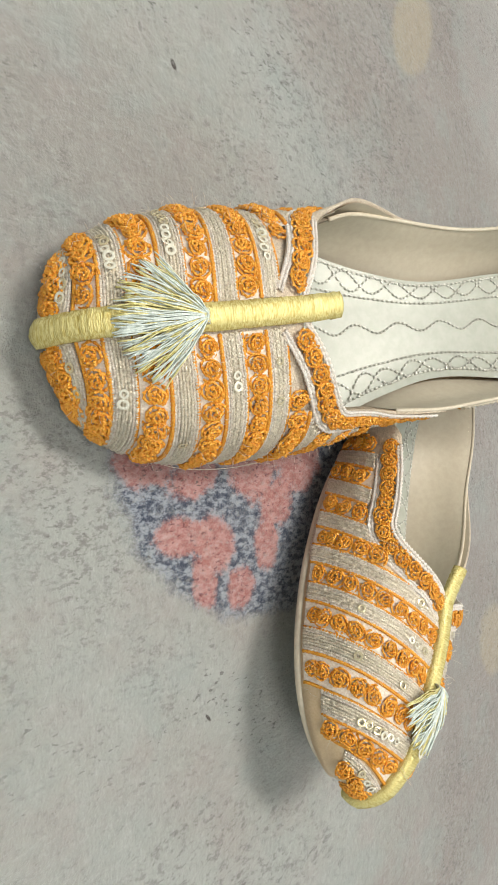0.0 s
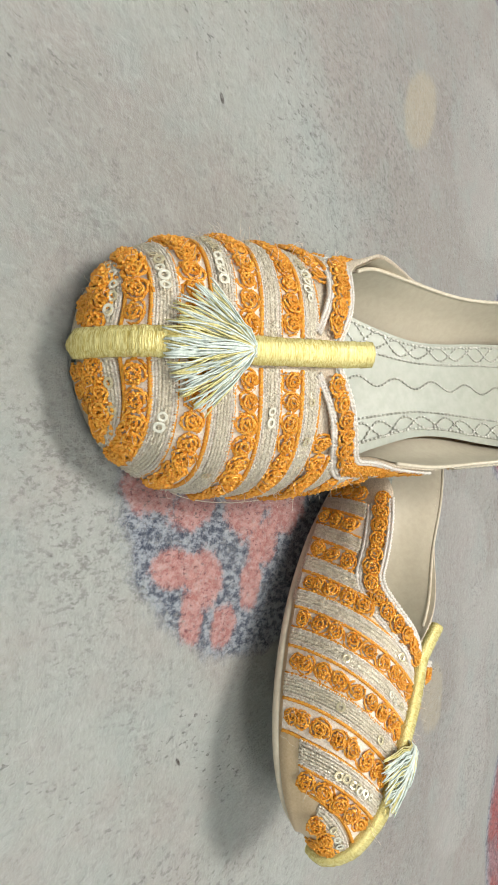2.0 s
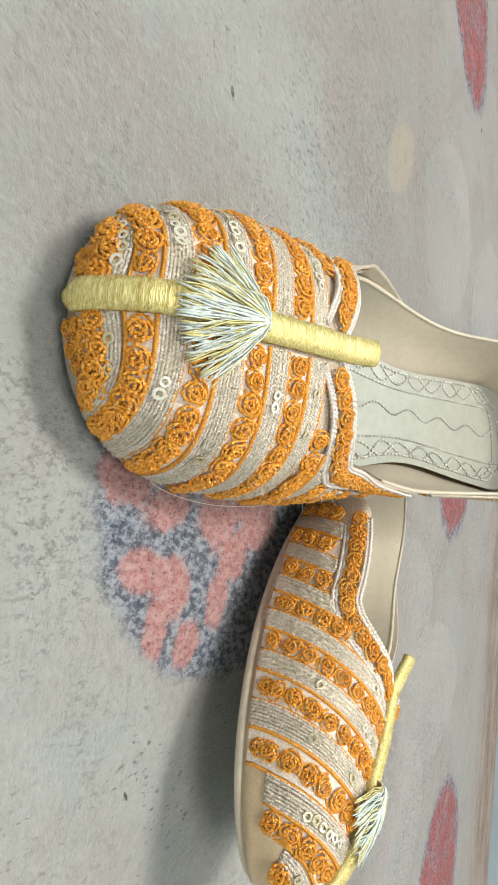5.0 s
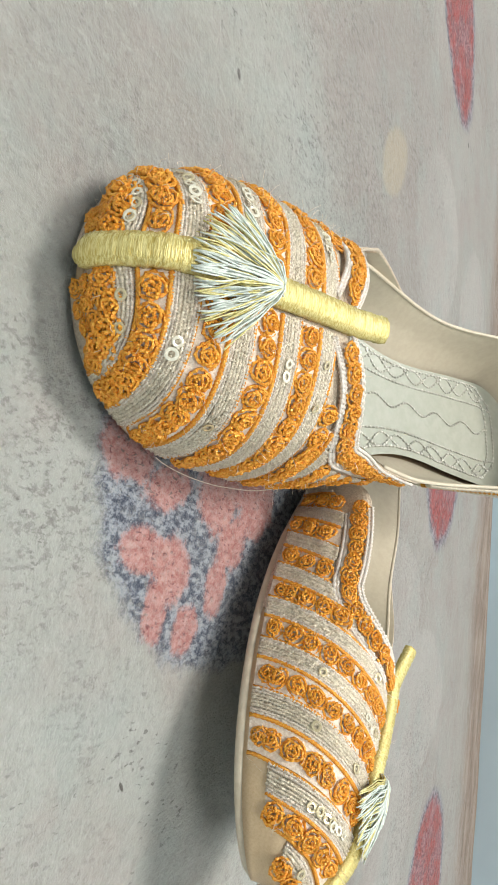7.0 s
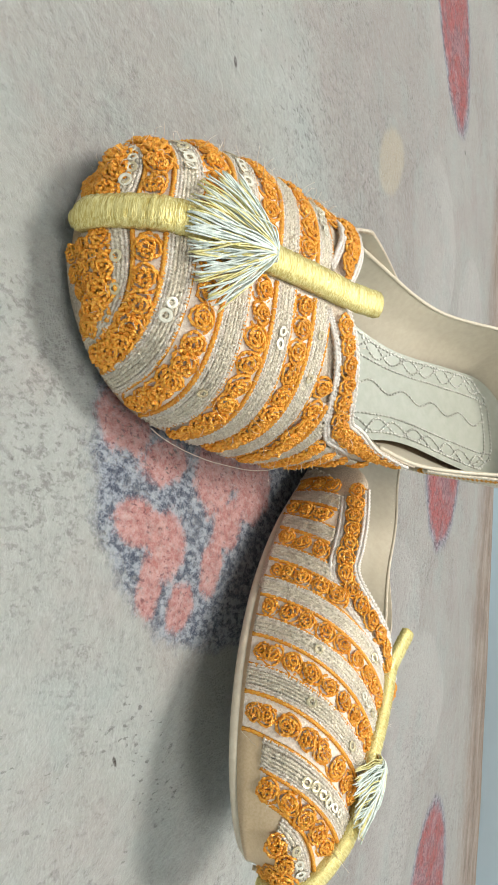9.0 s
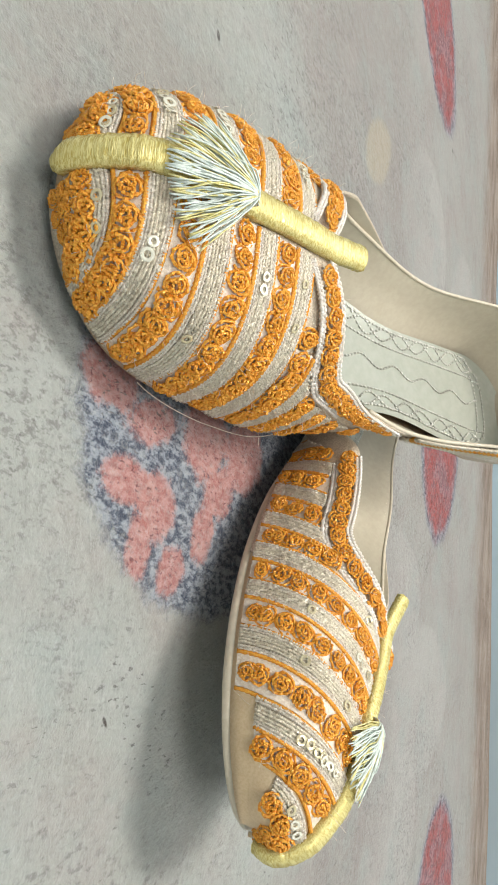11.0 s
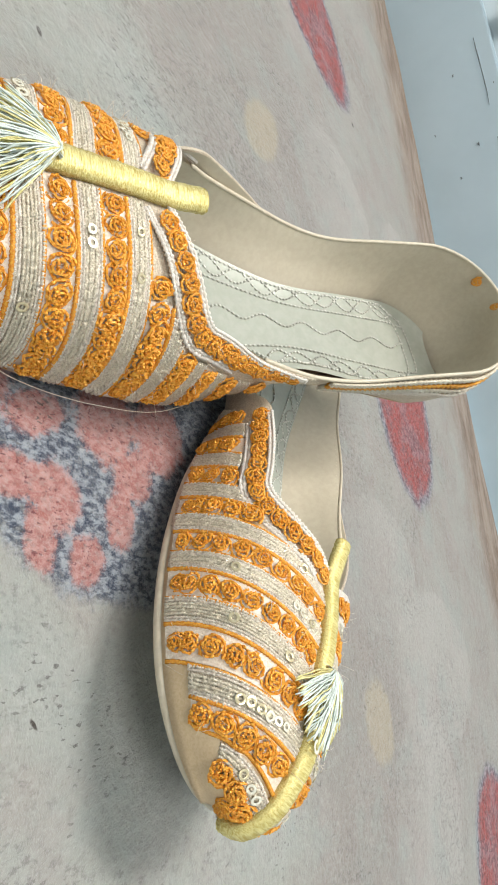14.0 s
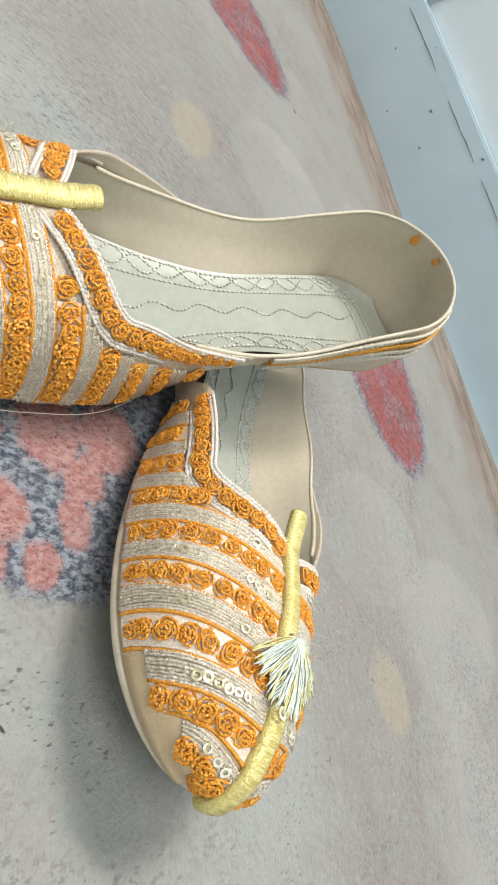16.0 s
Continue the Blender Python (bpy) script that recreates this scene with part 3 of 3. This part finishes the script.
    stitch_line(lambda t: Vector((0.058 + (form.cup - 0.049) * t, 0.0018 * math.sin(t * 52) + 0.001, 0)), 90)
    for off in (0.0, 0.005):
        stitch_line(lambda t: Vector((form.cup + 0.0125 - off - 0.012 * (2 * t - 1) ** 4, (2 * t - 1) * 0.0195, 0)), 22)

    # embroidery rows across the toe
    rows_at = [0.0060, 0.0206, 0.0336, 0.0466, 0.0600, 0.0735, 0.0870, 0.1005, 0.1140, 0.1275, 0.1410]
    strap_half = 0.0040

    def limit(arc, sgn):
        """How far down the side a row runs."""
        if sgn == near and bare and arc < 0.045:
            return 0.74 + 0.253 * smooth01((arc - 0.006) / 0.024)
        return 0.993

    edges = [form.side(0.0572 + 0.078 * (i / 70) ** 1.2, 1.0, 1) for i in range(71)]

    def keep(u, s, gap=0.0088):
        """Leave the throat band free, and stop at the slanted back edge of the wings."""
        if u < 0.040:
            return True
        f = (1 - abs(s)) / (1 - form.throat(u))
        low = smooth01((u - wing_from) / 0.030) * 0.97
        if u > 0.060 and not low + 0.005 < f < 0.95:
            return False
        p = form.cover(u, abs(s))
        return min((p - e).length_squared for e in edges) > gap * gap

    used = []
    for arc in rows_at:
        for sgn in (1, -1):
            s, top = 0.0, limit(arc, sgn)
            # rosettes at even steps down the side
            walked, last = 0.0, form.surface(form.row(arc, 0.0), 0.0)[0]
            nextat = strap_half + 0.0028
            placed = 0.0
            while s < top:
                s += 0.004
                u = form.row(arc, s)
                p, nrm, along = form.surface(u, sgn * s)
                walked += (p - last).length
                last = p
                if walked >= nextat:
                    nextat = walked + 0.0055 - 0.0012 * smooth01((s - 0.35) / 0.3) * (not bare) + rng.uniform(-0.0003, 0.0004)
                    if s < 0.980 and keep(u, s, 0.0102):
                        ob = new("rosette", ROSETTES[rng.randrange(10)])
                        ob.parent = thing
                        set_on(ob, p - nrm * 0.0003 + along * rng.uniform(-0.0003, 0.0003), (nrm + Vector([rng.uniform(-0.12, 0.12) for _ in range(3)])).normalized(), along, rng.uniform(0, 360), rng.uniform(1.02, 1.16) + 0.16 * smooth01((s - 0.35) / 0.3) * (not bare))
                        used.append(p)
                        placed = walked
            s = top - 0.035
            u = form.row(arc, s)
            if placed and walked - placed > 0.0042 and keep(u, s, 0.0102):
                p, nrm, along = form.surface(u, sgn * s)
                ob = new("rosette", ROSETTES[rng.randrange(10)])
                ob.parent = thing
                set_on(ob, p - nrm * 0.0003, nrm, along, rng.uniform(0, 360), 0.92)
                used.append(p)
            # cords and ribbon that follow each row
            def line(delta, lift, n=70):
                def fn(t):
                    s = sgn * (0.05 + (top - 0.05) * t)
                    return form.row(arc + delta, s), s
                pts, nrm = path_on(form, fn, n, lift)
                good = [i for i in range(n) if keep(*[abs(v) for v in fn(i / (n - 1))])]
                return [pts[i] for i in good], [nrm[i] for i in good]

            for delta, radius in ((0.0037, 0.00070), (-0.0035, 0.00055)):
                pts, nrm = line(delta, 0.0003, 90)
                if len(pts) > 4:
                    cord = tube_data(pts, [radius * (1.2 if i % 2 else 0.8) for i in range(len(pts))], 5)
                    part_mesh("orange_cord", merge([cord]), M_ORANGE, thing, "orange gold cord")
            for delta, width, words in ((0.0046, 0.0016, "white silver chain stitch"), (0.0061, 0.0018, "olive silver chain stitch"), (0.0076, 0.0018, "olive silver chain stitch"), (0.0090, 0.0016, "white silver chain stitch")):
                pts, nrm = line(delta, 0.0002, 120)
                pts = [p + q * rng.uniform(-0.00015, 0.00025) for p, q in zip(pts, nrm)]
                if len(pts) > 4:
                    part_mesh("silver_braid", merge(chain(pts, nrm, width, 0.0006)), M_OLIVE if width > 0.0017 else M_SILVER, thing, words)
                    used.extend(pts)
            a, na = line(-0.0030, 0.00025, 50)
            b, nb = line(0.0034, 0.00025, 50)
            m = min(len(a), len(b))
            if m > 4 and not (bare and sgn == near and arc < 0.015):
                part_mesh("net_band", from_data(a[-m:] + b[-m:], grid_faces(2, m)), M_NET, thing, "pale net under the rosettes")
            a, na = line(0.0040, 0.00025, 50)
            b, nb = line(0.0094, 0.00025, 50)
            m = min(len(a), len(b))
            if m > 4:
                part_mesh("ribbon", from_data(a[-m:] + b[-m:], grid_faces(2, m)), M_RIBBON, thing, "silver grey woven ribbon")
            # sequins: a short string in some gaps, single ones in others
            spots = [(rng.uniform(0.15, 0.75), SEQUIN_GOLD) for _ in range(rng.randrange(0, 3))]
            if rng.random() < (0.62 if bare else 0.55):
                start, count = rng.uniform(0.16, 0.40), rng.randrange(2, 5 + bare)
                gap = min(0.12, 0.0024 / (1.35 * max(0.004, form.half(form.row(arc + 0.0066, start)))))
                spots += [(start + gap * i, SEQUIN) for i in range(count)]
                spots += [(start + gap * (count + i), SEQUIN_GOLD) for i in range(rng.randrange(0, 5))]
            for s, kind in spots:
                u = form.row(arc + 0.0066 + rng.uniform(-0.0004, 0.0004), s)
                if s < top and keep(u, s):
                    p, nrm, along = form.surface(u, sgn * s)
                    ob = new("sequin", kind)
                    ob.parent = thing
                    set_on(ob, p + nrm * 0.0013, (nrm + Vector((rng.uniform(-0.25, 0.25), rng.uniform(-0.25, 0.25), 0))).normalized(), along, 0, rng.uniform(0.60, 0.82))

    # collar: rosettes between two braids along the throat and wings
    opening = form.place(Vector((0.098, 0, 0.03)))
    for sgn in (1, -1):
        def collar(t, inset):
            """A point at that inset from the edge, its outward normal and the run of the edge."""
            def edge(k):
                return form.place(form.side(0.0570 + 0.0755 * min(max(k, 0.0), 1.0) ** 1.6, 1.0, sgn))
            u = 0.0570 + 0.0755 * t ** 1.6
            p = edge(t)
            run = (edge(t + 0.012) - edge(t - 0.012)).normalized()
            nrm = form.surface(u, sgn * max(form.throat(u), 0.012))[1]
            into = nrm.cross(run).normalized()
            if into.dot(p - opening) < 0:
                into = -into
            lift = 0.0014 * smooth01((u - 0.056) / 0.008)
            return p + into * inset + nrm * (lift - inset * inset / 0.075), nrm, run

        reach = (0.75 if bare else 0.985) if sgn == near else 0.60
        for inset, width, stop, words in ((0.0004, 0.0023 if bare else 0.0019, reach, "white silver edge braid"), (0.0078, 0.0023, min(reach, 0.73), "silver inner braid")):
            pts, nrm = [], []
            for i in range(120):
                p, q, _ = collar(i / 119 * stop, inset)
                if i == 0 or (p - pts[-1]).length > 0.0002:
                    pts.append(p + q * 0.0004)
                    nrm.append(q)
            part_mesh("collar_braid", merge(chain(pts, nrm, width, 0.0007)), M_WHITE, thing, words)
            used.extend(pts)
        walked, last, nextat = 0.0, None, 0.0052
        for i in range(500):
            t = i / 499 * reach
            p, q, e = collar(t, 0.0040 * (1 - 0.45 * smooth01((t - 0.6) / 0.4)))
            if last is not None:
                walked += (p - last).length
            last = p
            if walked >= nextat:
                nextat = walked + 0.0050
                ob = new("rosette", ROSETTES[rng.randrange(10)])
                ob.parent = thing
                set_on(ob, p + q * 0.0002, q, e, rng.uniform(0, 360), 1.10 - 0.30 * smooth01((t - 0.7) / 0.3))
                used.append(p)

    # small rosettes that fill the corners between rows, collar and sole
    taken = np.array([tuple(p) for p in used])
    for sgn in (1, -1):
        for i in range(54):
            u = 0.0005 + 0.117 * (i / 53) ** 1.6
            for j in range(46):
                s = 0.04 + 0.925 * j / 45
                if u < 0.058 and s < 0.12 or not keep(u, s, 0.0094):
                    continue
                if bare and sgn == near and u < 0.030 and s > 0.60:
                    continue
                p, nrm, along = form.surface(u, sgn * s)
                if np.min(np.sum((taken - np.array(p)) ** 2, axis=1)) < 0.0036 ** 2 or abs(p.y - form.surface(0.02, 0.0)[0].y) < 0.0062 and u < 0.058:
                    continue
                ob = new("rosette", ROSETTES[rng.randrange(10)])
                ob.parent = thing
                set_on(ob, p - nrm * 0.0004, nrm, along, rng.uniform(0, 360), 0.80)
                taken = np.vstack([taken, np.array(p)])

    # gold thread-wrapped strap over the crest
    n = 200
    verts = []
    total = strap_long
    for i in range(n):
        a = total * i / (n - 1)
        u = form.u_at(a)
        if u < 0.060:
            p, nrm, _ = form.surface(max(u, 0.0004), 0.0)
        else:
            q, nrm, _ = form.surface(0.060, 0.0)
            e = form.surface(0.0585, 0.0)[0]
            p = q + (q - e).normalized() * (u - 0.060)
        if a < 0.004:
            p = p + Vector((0.0008, 0, -0.0022)) * (1 - a / 0.004)
            nrm = (nrm + Vector((-1.5, 0, 0))).normalized()
        if bare:
            p = p + Vector((0, near * 0.0042 * smooth01((u - 0.036) / 0.04), 0))
        ridge = 0.00006 * math.sin(i * 1.7) + rng.uniform(-0.00009, 0.00009)
        half = (0.0034 + rng.uniform(-0.00012, 0.00012)) * (0.60 + 0.40 * smooth01(a / 0.007)) * (0.88 if bare else 1.0)
        for c, h in ((-1, -0.0006), (-1.03, 0.0012), (-0.55, 0.0021), (0, 0.0024), (0.55, 0.0021), (1.03, 0.0012), (1, -0.0006)):
            verts.append(p + Vector((0, c * half, 0)) + nrm * (h + 0.0010 + ridge))
    fac = grid_faces(n, 7, True) + [tuple(range(7)), tuple(range((n - 1) * 7, n * 7))[::-1]]
    strap = part_mesh("strap", from_data(verts, fac), M_STRAP, thing, "gold satin thread-wrapped strap")

    # stray hairs that stand off the embroidery
    hairs = []
    for i in range(420):
        u, s = 0.002 + 0.085 * rng.random() ** 0.8, rng.uniform(-0.97, 0.97)
        if abs(s) < form.throat(u) + 0.04:
            continue
        p, q, along = form.surface(u, s)
        d = Vector((rng.uniform(-1, 1), rng.uniform(-1, 1), rng.uniform(-1, 1))).normalized()
        long = rng.uniform(0.0015, 0.0040)
        hairs.append(tube_data([p + q * 0.0012, p + q * (0.0020 + long * 0.2) + d * long * 0.5, p + q * (0.0016 + rng.uniform(0, 0.5) * long) + d * long], 0.00006, 3))
    tagged(part_mesh("fuzz", merge(hairs), M_SILVER, thing, "loose silver hairs"), kind="stuff")

    if not bare:
        pts = []
        for i in range(29):
            t = i / 28
            u = 0.034 + 0.074 * t
            sag = math.sin(math.pi * t) ** 0.8
            pts.append(form.place(Vector((u, near * (form.broad(near) * form.half(u) + 0.0010 + 0.0028 * sag), 0.003 + 0.0012 * math.sin(5 * t) - 0.002 * sag))))
        part_mesh("loose_thread", merge([tube_data(pts, 0.00016, 5)]), M_SILVER, thing, "pale loose thread hanging along the edge")

    # tassel that fans out towards the toe
    at = 0.0465
    knot, kn, _ = form.surface(form.u_at(at), 0.0)
    back = form.surface(form.u_at(at + 0.004), 0.0)[0]
    ahead = (knot - back).normalized()
    knot = knot + kn * 0.0036
    groups = ([], [])
    for i in range(180):
        a = max(-1, min(1, rng.gauss(0, 0.5))) if rng.random() < 0.5 else rng.uniform(-1, 1)
        ang = radians(tassel_lean + a * tassel_spread)
        long = tassel_long * (1 - 0.10 * abs(a)) * rng.uniform(0.84, 1.08)
        lift, loose = rng.uniform(0.0, 1.0), rng.uniform(loose_lo, loose_hi)
        sway, twist = rng.uniform(-0.0013, 0.0013), rng.uniform(0, 6.28)
        pts = []
        for j in range(13):
            t = j / 12
            du, dy = -math.cos(ang) * long * t, math.sin(ang) * long * t + sway * math.sin(3 * t) + 0.00028 * t * math.sin(11 * t + twist)
            u = form.u_at(max(at + du, 0.006))
            h = max(form.half(u), 0.01)
            s = 2 / math.pi * math.asin(min(0.98, (abs(dy) / h)) ** (1 / 0.86)) if abs(dy) > 1e-6 else 0.0
            p, q, _ = form.surface(u, math.copysign(s, dy))
            over = 0.0042 if abs(dy) < 0.0045 else 0.0030
            p = p + q * (over + 0.0022 * lift * math.sin(math.pi * min(1, t * 0.9 + 0.1)))
            straight = knot + ahead * -du + Vector((0, dy, 0)) + kn * (0.001 * lift - 0.003 * t * t)
            pts.append(p.lerp(straight, loose * t if (straight - p).dot(q) > 0 else 0.0))
        pts[0] = knot + Vector((0, rng.uniform(-0.0020, 0.0020), rng.uniform(-0.0006, 0.0008)))
        groups[0 if rng.random() < 0.64 else 1].append(tube_data(pts, [0.00022 * (1.2 if j % 2 else 0.85) for j in range(13)], 4))
    if bare:
        tip = groups[1][3][0][-1]
        ob = new("sequin", SEQUIN)
        ob.parent = thing
        set_on(ob, tip, kn, ahead, 0, 0.9)
    part_mesh("tassel_fringe", merge(groups[0]), M_FRINGE_BLUE, thing, "pale blue thread fringe")
    part_mesh("tassel_fringe", merge(groups[1]), M_FRINGE_GOLD, thing, "pale gold thread fringe")
    return thing


FORM_A = Form(-1, [(0.0, -0.0002), (0.06, 0.0034), (0.10, 0.0085), (0.16, 0.0305), (0.23, 0.0575)], [(0.03, -1.0), (0.14, -9.0)], 0.0397, 1.05, 0.965, (0.040, 0.031, 0.0255, 0.0222, 0.0315, 0.0450), 1.02, 0.2000, 0.0, 0.50, 0.004)
FORM_B = Form(1, [(0.0, 0.0216), (0.06, 0.0068), (0.10, 0.0030), (0.16, -0.0002), (0.23, -0.0004)], [(0.03, 6.5), (0.14, 6.0)], 0.0360, 0.96, 0.93, (0.040, 0.033, 0.0265, 0.0235, 0.0185, 0.017), 1.02, 0.198, 0.62, 0.60, 0.0, 0.006)
shoe(pose(-0.0230, -0.0785, 0, 0, 0, 96.3), FORM_A, "embroidered orange and silver slipper, heel propped on the other", -1, (2, 58, 0.0188, 0.15, 0.60), 0.0870, False, 3)
shoe(pose(0.1130, 0.0115, 0, 0, 0, 149.5), FORM_B, "embroidered orange and silver slipper lying tilted on the rug", 1, (-6, 62, 0.0180, 0.50, 1.0), 0.0875, True, 7)
